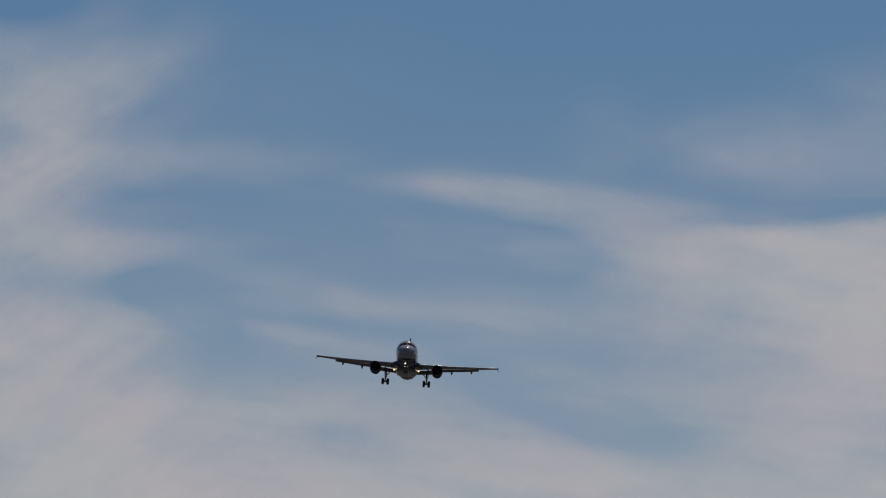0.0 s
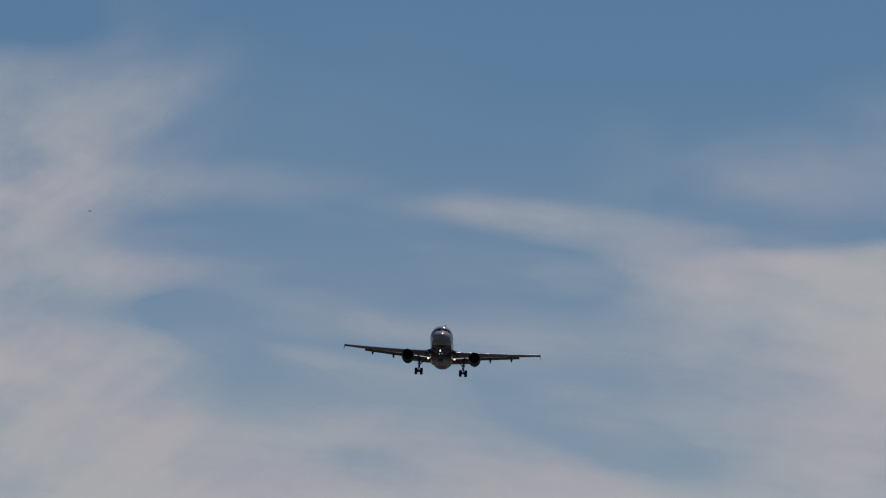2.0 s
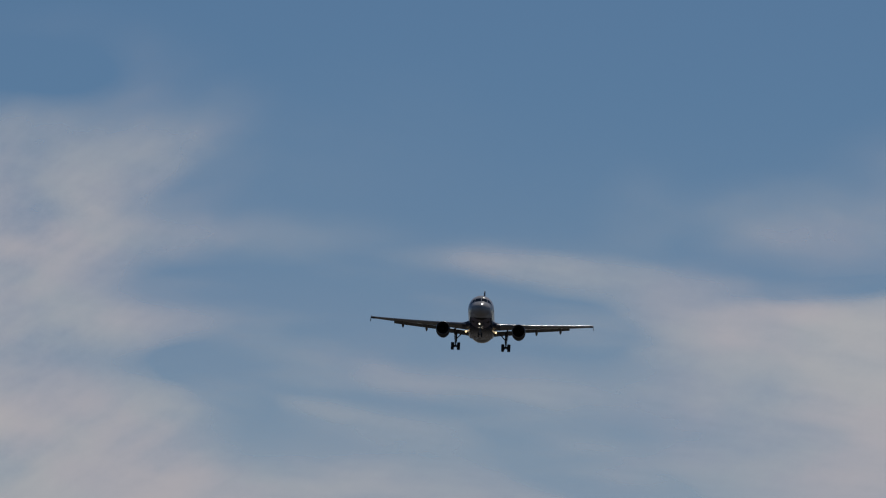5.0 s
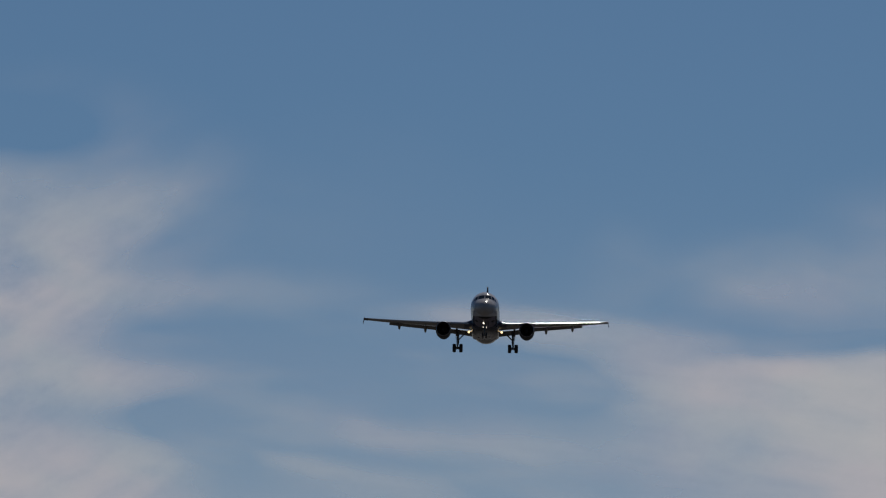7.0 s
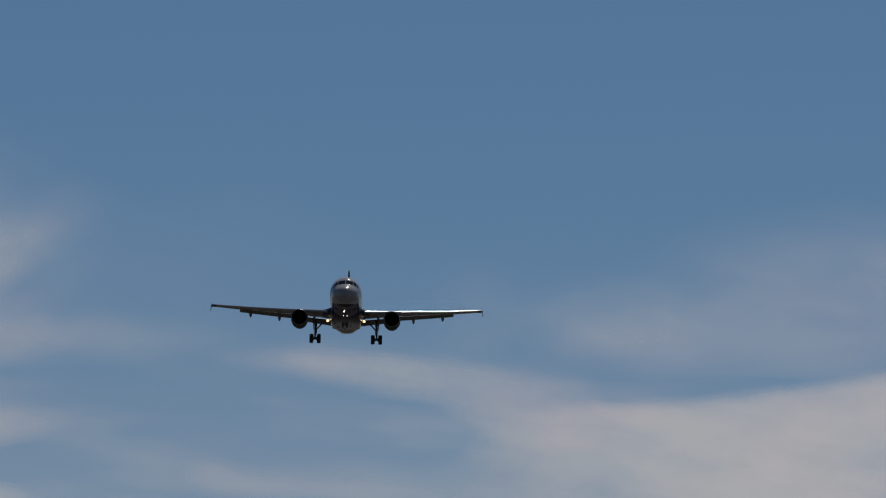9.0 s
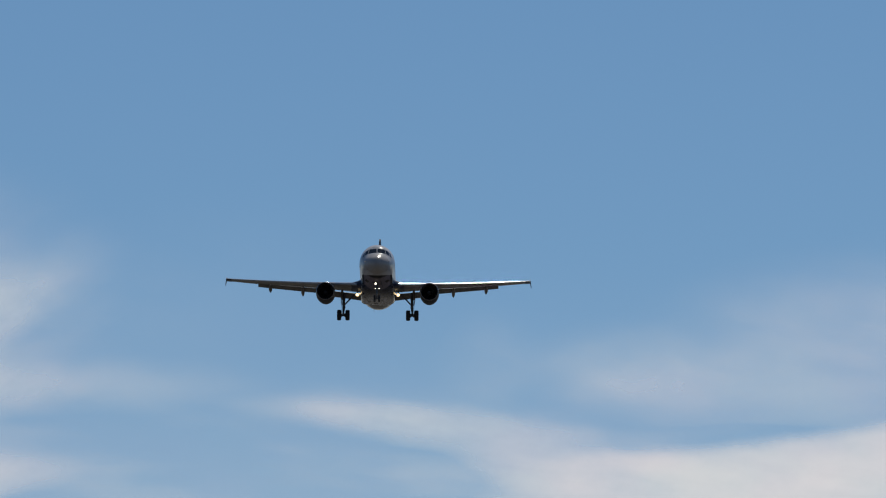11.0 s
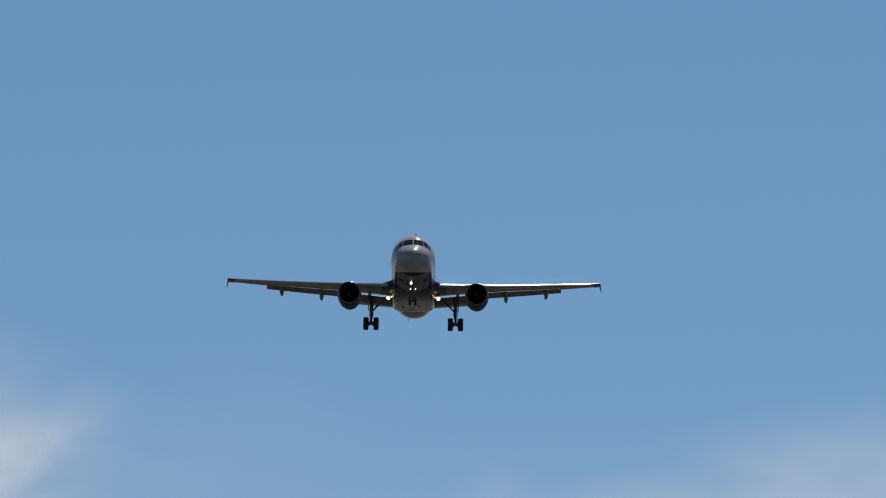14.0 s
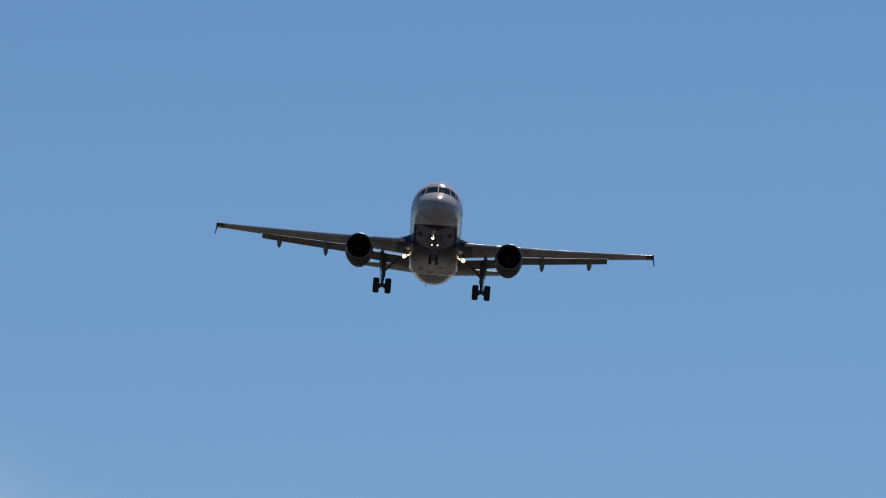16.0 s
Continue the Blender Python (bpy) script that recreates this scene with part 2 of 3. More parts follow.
def glass_dark():
    n = Nodes("cockpit_glass")
    co = n.add("ShaderNodeTexCoord").outputs["Object"]
    p = n.add("ShaderNodeBsdfPrincipled", Base_Color=rgb((0.012, 0.014, 0.017)), Roughness=n.ramp(n.noise(co, 6.0), 0.3, 0.7, 0.04, 0.07), IOR=1.5)
    return n.out(p.outputs[0])


def ground_material():
    n = Nodes("dry_grassland")
    co = n.add("ShaderNodeTexCoord").outputs["Object"]
    big, mid, fine = n.noise(co, 0.004), n.noise(co, 0.05), n.noise(co, 2.0)
    col = n.mix(n.ramp(big, 0.4, 0.6), rgb((0.050, 0.044, 0.040)), rgb((0.031, 0.029, 0.025)))
    col = n.mix(n.math("MULTIPLY", n.ramp(mid, 0.4, 0.65), 0.6), col, rgb((0.070, 0.060, 0.052)))
    col = n.mix(n.math("MULTIPLY", n.ramp(fine, 0.4, 0.7), 0.4), col, rgb((0.037, 0.035, 0.027)))
    p = n.add("ShaderNodeBsdfPrincipled", Base_Color=col, Roughness=0.95)
    return n.out(p.outputs[0])


def cloud_material(ahead):
    """Cirrus: ice cloud of uneven density, built from banks, streaks and wisps that torn noise breaks up."""
    n = Nodes("cirrus_ice" if ahead else "cirrus_ice_unseen")
    uv = n.add("ShaderNodeUVMap", (("uv_map", "sky"),)).outputs[0]
    # the wind draws the noise out along slightly falling lines
    def drawn(sx, sy, turn):
        return n.add("ShaderNodeMapping", (("vector_type", "TEXTURE"),), Vector=uv, Rotation=(0, 0, radians(turn)), Scale=(1 / sx, 1 / sy, 1)).outputs[0]
    warp = n.add("ShaderNodeTexNoise", Vector=drawn(1.0, 1.6, -8), Scale=4.5, Detail=7.0, Roughness=0.6).outputs["Color"]
    shift = n.add("ShaderNodeVectorMath", (("operation", "SUBTRACT"),), i0=warp, i1=(0.5, 0.5, 0.5)).outputs[0]
    shift = n.add("ShaderNodeVectorMath", (("operation", "MULTIPLY"),), i0=shift, i1=(CLOUD_WARP[0], CLOUD_WARP[1], 0)).outputs[0]
    p = n.add("ShaderNodeVectorMath", (("operation", "ADD"),), i0=uv, i1=shift).outputs[0]
    v = n.add("ShaderNodeSeparateXYZ", Vector=p).outputs[1]
    u = n.add("ShaderNodeSeparateXYZ", Vector=p).outputs[0]
    # the flat upper rim of the bank
    rim_line = n.math("ADD", n.math("SUBTRACT", v, n.math("MULTIPLY", n.math("MAXIMUM", n.math("SUBTRACT", u, 1.45), 0.0), 0.12)), n.math("MULTIPLY", n.math("MAXIMUM", n.math("SUBTRACT", 1.35, u), 0.0), 0.07))
    bank = n.math("SUBTRACT", 1.0, n.math("MULTIPLY", n.ramp(rim_line, -0.420, -0.375), n.ramp(u, 1.10, 1.30)))
    total = None
    for i, (cx, cy, rx, ry, turn, w) in enumerate(CLOUDS):
        m = n.add("ShaderNodeMapping", (("vector_type", "TEXTURE"),), Vector=p, Location=(cx, cy, 0), Rotation=(0, 0, radians(turn)), Scale=(rx, ry, 1)).outputs[0]
        d = n.add("ShaderNodeVectorMath", (("operation", "LENGTH"),), i0=m).outputs["Value"]
        g = n.ramp(d, 1.0, 0.0, 0.0, w)
        if i >= len(CLOUDS) - len(CLOUDS_BANK):
            g = n.math("MULTIPLY", g, bank)
        total = g if total is None else n.math("ADD", total, g)
    total = n.math("MAXIMUM", total, 0.0)
    wisps = n.noise(drawn(1.0, 2.5, -9), 2.2, 3.0, 0.45)
    soft = n.noise(drawn(1.0, 1.5, 20), 2.2, 4.0, 0.5)
    u0, v0 = n.add("ShaderNodeSeparateXYZ", Vector=uv).outputs[:2]
    feather, comb = n.noise(drawn(1.0, 3.2, 30), 3.4, 3.0, 0.45), n.noise(drawn(1.0, 4.0, -10), 3.4, 3.0, 0.45)
    west = n.ramp(u0, 0.55, 0.25)
    fibres = n.math("ADD", n.math("MULTIPLY", feather, west), n.math("MULTIPLY", comb, n.math("SUBTRACT", 1.0, west)))
    thin = n.noise(drawn(1.0, 4.5, -5), 2.4, 3.0, 0.45)
    thin = n.math("MULTIPLY", n.ramp(thin, 0.42, 0.72, 0.0, 0.20), n.math("MULTIPLY", n.ramp(v0, -0.22, -0.5), n.ramp(v0, -1.6, -0.9)))
    torn = n.math("ADD", n.ramp(wisps, 0.3, 0.72, 0.62, 1.25), n.ramp(soft, 0.3, 0.7, -0.18, 0.18))
    cotton = n.noise(drawn(1.0, 1.4, 15), 8.0, 6.0, 0.6)
    torn = n.math("ADD", torn, n.ramp(cotton, 0.25, 0.75, -0.16, 0.16))
    torn = n.math("ADD", torn, n.ramp(fibres, 0.3, 0.7, -0.28, 0.28))
    # thin haze that thickens towards the horizon
    veil = n.ramp(v, 0.0, -1.3, 0.0, VEIL)
    rim = n.math("MULTIPLY", n.ramp(rim_line, -0.385, -0.418), n.math("MULTIPLY", n.ramp(rim_line, -0.60, -0.42), n.ramp(u, 1.08, 1.45, 0.0, 0.50)))
    dens = n.math("ADD", n.math("MULTIPLY", total, torn), n.math("ADD", n.math("ADD", veil, thin), n.math("MULTIPLY", rim, n.ramp(u, 3.2, 1.9))))
    # saturate gently
    alpha = n.math("SUBTRACT", 1.0, n.math("POWER", 2.718, n.math("MULTIPLY", dens, -1.0 * CLOUD_GAIN)), True)
    # thick ice is faintly warm, thin ice faintly green
    tint = n.mix(n.ramp(n.noise(drawn(1.0, 1.8, -6), 2.6, 3.0, 0.5), 0.38, 0.62), rgb(CLOUD_COLOR), rgb(CLOUD_THIN))
    body = n.add("ShaderNodeBsdfTranslucent" if ahead else "ShaderNodeBsdfDiffuse", Color=tint).outputs[0]
    clear = n.add("ShaderNodeBsdfTransparent").outputs[0]
    mixed = n.add("ShaderNodeMixShader", Fac=alpha)
    n.tree.links.new(clear, mixed.inputs[1])
    n.tree.links.new(body, mixed.inputs[2])
    return n.out(mixed.outputs[0])


PAINT = fuselage_paint()
FAIRING = fairing_paint()
# darker than the hull paint to carry the shade on the nose
RADOME = surface("radome_shaded_paint", RADOME_SHADED, 0.17, vary=0.10, scale=1.1, matte=0.25)
WING_GREY = surface("wing_grey", (0.29, 0.28, 0.275), 0.3, vary=0.16, scale=0.9, matte=0.5)
FLAP_GREY = surface("flap_grey", (0.20, 0.185, 0.17), 0.38, vary=0.2, matte=0.4)
BARE = surface("bare_slat_metal", (0.40, 0.40, 0.405), 0.05, metal=0.55, vary=0.03, scale=0.04)
NAVY = surface("navy_paint", (0.03, 0.042, 0.08), 0.4, vary=0.15, gloss=0.25)
FIN_NAVY = surface("fin_navy", (0.014, 0.018, 0.034), 0.4, vary=0.15, gloss=0.2, matte=0.6)
NACELLE = surface("nacelle_paint", NACELLE_COLOR, 0.5, vary=0.18, gloss=0.2, matte=0.3)
LIP = surface("polished_lip", (0.24, 0.24, 0.25), 0.28, metal=1.0, vary=0.06, scale=0.4)
DUCT = surface("intake_duct", (0.06, 0.06, 0.065), 0.5, vary=0.2)
FAN = surface("fan_titanium", (0.05, 0.05, 0.055), 0.4, metal=0.6, vary=0.2, scale=5)
STRUT = surface("gear_steel", (0.11, 0.11, 0.115), 0.42, metal=0.1, vary=0.2, scale=4)
RUBBER = surface("tyre_rubber", (0.018, 0.018, 0.019), 0.75, vary=0.2, scale=6, bump=0.3)
RIM = surface("wheel_rim", (0.32, 0.32, 0.33), 0.4, metal=0.5, vary=0.2, scale=6)
PLUMAGE = surface("dark_plumage", (0.035, 0.032, 0.032), 0.7, vary=0.2, scale=30)
GLASS = glass_dark()
POST = surface("window_post", WHITE, 0.35)
LAMP_WARM = glow("landing_light_glow", (1.0, 0.72, 0.38), LAMP_GLOW * 0.62)
LAMP_SMALL = glow("taxi_light_glow", (1.0, 0.88, 0.70), LAMP_GLOW)


def mesh_object(name, bm, material, parent=None, label="", smooth=True):
    bmesh.ops.recalc_face_normals(bm, faces=bm.faces)
    me = bpy.data.meshes.new(name)
    bm.to_mesh(me)
    bm.free()
    if smooth:
        me.shade_smooth()
        me.set_sharp_from_angle(angle=radians(38))
    me.materials.append(material)
    ob = new(name, me)
    if parent:
        ob.parent = parent
    if label:
        tagged(ob, label)
    return ob


def part(name, bm, material, parent, label="", smooth=True):
    return mesh_object(name, bm, material, parent, label, smooth)


def loft(rings, cap=True, closed=True):
    """Skin over rings of points, all of one count."""
    bm = bmesh.new()
    vs = [[bm.verts.new(p) for p in ring] for ring in rings]
    k = len(rings[0])
    for a, b in zip(vs, vs[1:]):
        for i in range(k if closed else k - 1):
            j = (i + 1) % k
            bm.faces.new((a[i], a[j], b[j], b[i]))
    if cap:
        bm.faces.new(vs[0])
        bm.faces.new(vs[-1][::-1])
    return bm


def rod(points_radii, sides=14):
    """A round bar through points, each with its radius."""
    rings = []
    pts = [(Vector(p), r) for p, r in points_radii]
    for i, (p, r) in enumerate(pts):
        a, b = pts[max(i - 1, 0)][0], pts[min(i + 1, len(pts) - 1)][0]
        d = (b - a).normalized()
        side = d.cross(Vector((0, 0, 1)) if abs(d.z) < 0.9 else Vector((1, 0, 0))).normalized()
        up = d.cross(side)
        rings.append([p + r * (math.cos(t) * side + math.sin(t) * up) for t in [2 * math.pi * k / sides for k in range(sides)]])
    return loft(rings)


def revolve(profile, sides=48, axis="y", cap=False, at=(0, 0, 0), oval=1.0):
    """A body of rotation from (station, radius) pairs."""
    rings = []
    for s, r in profile:
        ring = []
        for k in range(sides):
            t = 2 * math.pi * k / sides
            c, d = r * math.cos(t), r * math.sin(t) * oval
            q = (c, s, d) if axis == "y" else (s, c, d)
            ring.append((at[0] + q[0], at[1] + q[1], at[2] + q[2]))
        rings.append(ring)
    return loft(rings, cap)


def smooth_table(table, s):
    """Values between the rows of a table, eased without overshoot."""
    for a, b in zip(table, table[1:]):
        if s <= b[0]:
            k = (s - a[0]) / (b[0] - a[0])
            return [p + (q - p) * k for p, q in zip(a[1:], b[1:])]
    return list(table[-1][1:])


# ---- ground and sky ----
def build_ground():
    bm = bmesh.new()
    bmesh.ops.create_grid(bm, x_segments=24, y_segments=24, size=14000)
    for v in bm.verts:
        v.co.z = 0.0
    ob = mesh_object("ground", bm, ground_material())
    return tagged(ob, "flat dry grassland under the approach path", "ground", kind="structure")


def build_clouds(ahead):
    """A far shell of thin cloud: one part ahead, under the sun, and an unseen one round the rest of the horizon, added
    to whiten the hull's reflections.
    """
    bm = bmesh.new()
    layer = bm.loops.layers.uv.new("sky")
    far, cols, rows = 4600.0, 96, 60
    west, wide = (-18, 36) if ahead else (18.05, 323.9)
    where = {}
    grid = []
    for j in range(rows + 1):
        line = []
        for i in range(cols + 1):
            az, el = radians(west + wide * i / cols), radians(0.2 + 21.8 * j / rows)
            v = bm.verts.new((far * math.sin(az) * math.cos(el), far * math.cos(az) * math.cos(el), 1.7 + far * math.sin(el)))
            where[v] = (0.784 + az * SKY_UNIT, -0.441 + (el - radians(6.2)) * SKY_UNIT)
            line.append(v)
        grid.append(line)
    for a, b in zip(grid, grid[1:]):
        for i in range(cols):
            f = bm.faces.new((a[i], a[i + 1], b[i + 1], b[i]))
            for loop in f.loops:
                loop[layer].uv = where[loop.vert]
    ob = mesh_object("backdrop", bm, cloud_material(ahead))
    return tagged(ob, "thin wispy white cirrus clouds over blue sky", "cloud", kind="structure")


# ---- airliner, nose towards -y, stations counted from the nose ----
MID = 17.0
# station, half width, top, bottom
HULL = [(0.0, 0.02, -0.63, -0.67), (0.06, 0.25, -0.42, -0.89), (0.2, 0.47, -0.21, -1.08), (0.45, 0.73, 0.035, -1.27), (0.8, 0.99, 0.24, -1.44),
        (1.3, 1.26, 0.49, -1.62), (1.78, 1.45, 0.71, -1.745), (1.84, 1.47, 0.755, -1.76), (2.5, 1.64, 1.315, -1.87), (2.76, 1.692, 1.534, -1.902), (2.78, 1.695, 1.548, -1.903), (3.3, 1.79, 1.765, -1.955), (3.9, 1.87, 1.945, -2.0),
        (4.9, 1.945, 2.105, -2.05), (6.2, 1.975, 2.16, -2.07), (22.0, 1.975, 2.16, -2.07), (23.7, 1.975, 2.16, -2.02), (25.5, 1.96, 2.15, -1.83), (27.5, 1.87, 2.13, -1.46),
        (29.5, 1.68, 2.06, -1.00), (31.5, 1.40, 2.03, -0.53), (33.5, 1.05, 1.95, -0.06), (35.5, 0.66, 1.78, 0.36), (36.8, 0.38, 1.58, 0.80), (37.5, 0.16, 1.38, 1.08)]


def hull_ring(s, grow=0.0, count=72):
    hw, top, bot = smooth_table(HULL, s)
    # the widest line lies a little under the middle of the nose
    mid = (top + bot) / 2
    ring = []
    for k in range(count):
        t = 2 * math.pi * k / count
        x, z = math.sin(t), math.cos(t)
        h = (top - mid) if z > 0 else (mid - bot)
        ring.append(((hw + grow) * x, s - MID, mid + (h + grow) * z))
    return ring


def hull_station(x, z):
    """The station at which the nose's skin passes the place (x, z) seen from ahead."""
    lo, hi = 0.0, 7.0
    for _ in range(40):
        s = (lo + hi) / 2
        hw, top, bot = smooth_table(HULL, s)
        mid = (top + bot) / 2
        h = (top - mid) if z > mid else (mid - bot)
        if (x / hw) ** 2 + ((z - mid) / h) ** 2 > 1:
            lo = s
        else:
            hi = s
    return hi


def hull_patch(corners, proud, thick=0.02, n=6):
    """A pane that follows the nose's skin between four corners (x, z)."""
    (ax, az), (bx, bz), (cx, cz), (dx, dz) = corners
    bm = bmesh.new()
    grid = []
    for j in range(n + 1):
        line = []
        for i in range(n + 1):
            u, v = i / n, j / n
            x = (ax * (1 - u) + bx * u) * (1 - v) + (dx * (1 - u) + cx * u) * v
            z = (az * (1 - u) + bz * u) * (1 - v) + (dz * (1 - u) + cz * u) * v
            line.append(bm.verts.new((x, hull_station(x, z) - MID - proud, z)))
        grid.append(line)
    faces = [bm.faces.new((a[i], a[i + 1], b[i + 1], b[i])) for a, b in zip(grid, grid[1:]) for i in range(n)]
    ext = bmesh.ops.extrude_face_region(bm, geom=faces)
    for v in ext["geom"]:
        if isinstance(v, bmesh.types.BMVert):
            v.co.y += thick + 0.03
    return bm


def airfoil(chord, thick, camber=0.02, n=12):
    """Closed outline (aft, up) of a wing section, leading edge at 0."""
    up, low = [], []
    for i in range(n + 1):
        c = 0.5 * (1 - math.cos(math.pi * i / n))
        t = 5 * thick * (0.2969 * math.sqrt(c) - 0.126 * c - 0.3516 * c * c + 0.2843 * c ** 3 - 0.1015 * c ** 4)
        m = camber * 4 * c * (1 - c)
        up.append((c * chord, (m + t) * chord))
        low.append((c * chord, (m - t) * chord))
    return up[::-1] + low[1:-1]


def section(x, s, z, chord, thick, camber=0.02, droop=0.0):
    """A wing section at span x with its leading edge at station s and height z, its tail lowered by droop degrees."""
    c, d = math.cos(radians(droop)), math.sin(radians(droop))
    return [(x, s - MID + a * c + b * d, z - a * d + b * c) for a, b in airfoil(chord, thick, camber)]


def wing_place(x):
    """Leading edge station and height, and chord of the clean wing at span x."""
    k = (abs(x) - 1.9) / 14.9
    lead = 12.1 + 7.65 * k
    tail = 18.35 + max(0.0, abs(x) - 6.4) * 0.282 if abs(x) > 6.4 else 18.35
    return lead, -1.10 + 1.50 * k + 0.26 * k * k, tail - lead


def build_wing(plane, side):
    def ring(x, a=0.0, b=1.0, lift=0.0):
        lead, z, chord = wing_place(x)
        t = 0.145 - 0.04 * min(1, abs(x) / 14)
        return section(side * x, lead + a * chord, z + lift - 0.012 * a * chord, chord * (b - a), t / (b - a) ** 0.25 * 0.98, 0.012, 1.5)

    # main box: cut short where the flaps sit
    def box(x):
        return ring(x, 0.02, 0.80 if x < 13.47 else 1.0)
    xs = [1.2, 1.9, 3.0, 4.2, 5.4, 6.4, 8.0, 9.6, 11.2, 12.4, 13.42, 13.52, 14.2, 15.2, 16.2, 16.86]
    wing = part("wing", loft([box(x) for x in xs]), WING_GREY, plane)
    # slats, drooped ahead of the leading edge
    for a, b in ((2.3, 4.75), (6.6, 9.0), (9.04, 11.4), (11.44, 13.8), (13.84, 16.2)):
        rings = []
        for i in range(7):
            x = a + (b - a) * i / 6
            lead, z, chord = wing_place(x)
            rings.append(section(side * x, lead - 0.26, z - 0.10 + 0.012 * (x < 5), 0.17 * chord + 0.16, 0.26, 0.05, -6))
        part("slat", loft(rings), BARE, wing, "bare metal slat, extended")
    # flaps, lowered behind the box
    for a, b in ((1.82, 6.3), (6.42, 13.42)):
        rings = []
        for i in range(9):
            x = a + (b - a) * i / 8
            lead, z, chord = wing_place(x)
            rings.append(section(side * x, lead + 0.86 * chord, z - (0.17 if b < 7 else 0.025) - 0.06 * (13 - x) / 10, 0.155 * chord + 0.38, 0.13, 0.03, FLAP_DROOP))
        part("flap", loft(rings), FLAP_GREY, wing, "grey flap, lowered")
    # flap track fairings
    for x, long, deep in ((4.0, 3.2, 0.30), (8.4, 3.0, 0.27), (12.05, 2.5, 0.23)):
        lead, z, chord = wing_place(x)
        s0 = lead + chord * 0.62
        prof = [(0, 0.02), (0.12, 0.35), (0.3, 0.72), (0.5, 0.95), (0.65, 1.0), (0.8, 0.8), (0.92, 0.45), (1.0, 0.05)]
        rings = []
        for k, r in prof:
            y = s0 + k * long - MID
            zc = z - 0.12 - deep * 0.50 * min(1, k * 2) - max(0.0, k - 0.45) * long * 0.30
            rings.append([(side * x + 0.20 * r * math.cos(t), y, zc + deep * r * math.sin(t)) for t in [2 * math.pi * q / 16 for q in range(16)]])
        part("flap_track_fairing", loft(rings), FLAP_GREY, wing)
    # wing tip fence: a thin swept arrow above and below the tip
    lead, z, chord = wing_place(16.9)
    bm = bmesh.new()
    outline = [(-0.05, 0.02), (0.9, 0.30), (1.75, 0.36), (1.62, 0.0), (1.9, -0.50), (1.6, -0.48), (0.5, -0.12)]
    sides = []
    for dx in (0.0, 0.06):
        sides.append([bm.verts.new((side * (16.93 + dx + 0.28 * max(0.0, -h)), lead + a - MID, z + h)) for a, h in outline])
    bm.faces.new(sides[0])
    bm.faces.new(sides[1][::-1])
    for i in range(len(outline)):
        j = (i + 1) % len(outline)
        bm.faces.new((sides[0][i], sides[1][i], sides[1][j], sides[0][j]))
    part("wing_tip_fence", bm, NAVY, wing, "dark blue tip fence", smooth=False)
    # rounded tip cap
    part("wing_tip", loft([section(side * x, wing_place(x)[0] + 0.05 + q, wing_place(x)[1] - 0.02, wing_place(x)[2] - q * 1.2, 0.125, 0.01, 1.5) for x, q in ((16.42, -0.03), (16.86, -0.02), (16.96, 0.12), (17.03, 0.4))]), NAVY, wing)
    # root fairing
    rings = []
    for x, grow, thick in ((1.5, 0.75, 0.215), (1.95, 0.42, 0.19), (2.3, 0.17, 0.166), (2.7, 0.03, 0.142), (3.1, -0.04, 0.118)):
        lead, z, chord = wing_place(x)
        rings.append(section(side * x, lead - grow * 1.3, z + 0.05 - 0.03 * (x > 2.5), chord * 0.8 + grow * 1.5, thick, 0.0, 1.5))
    part("wing_root_fairing", loft(rings), NAVY, wing, "dark blue root fairing")
    return wing


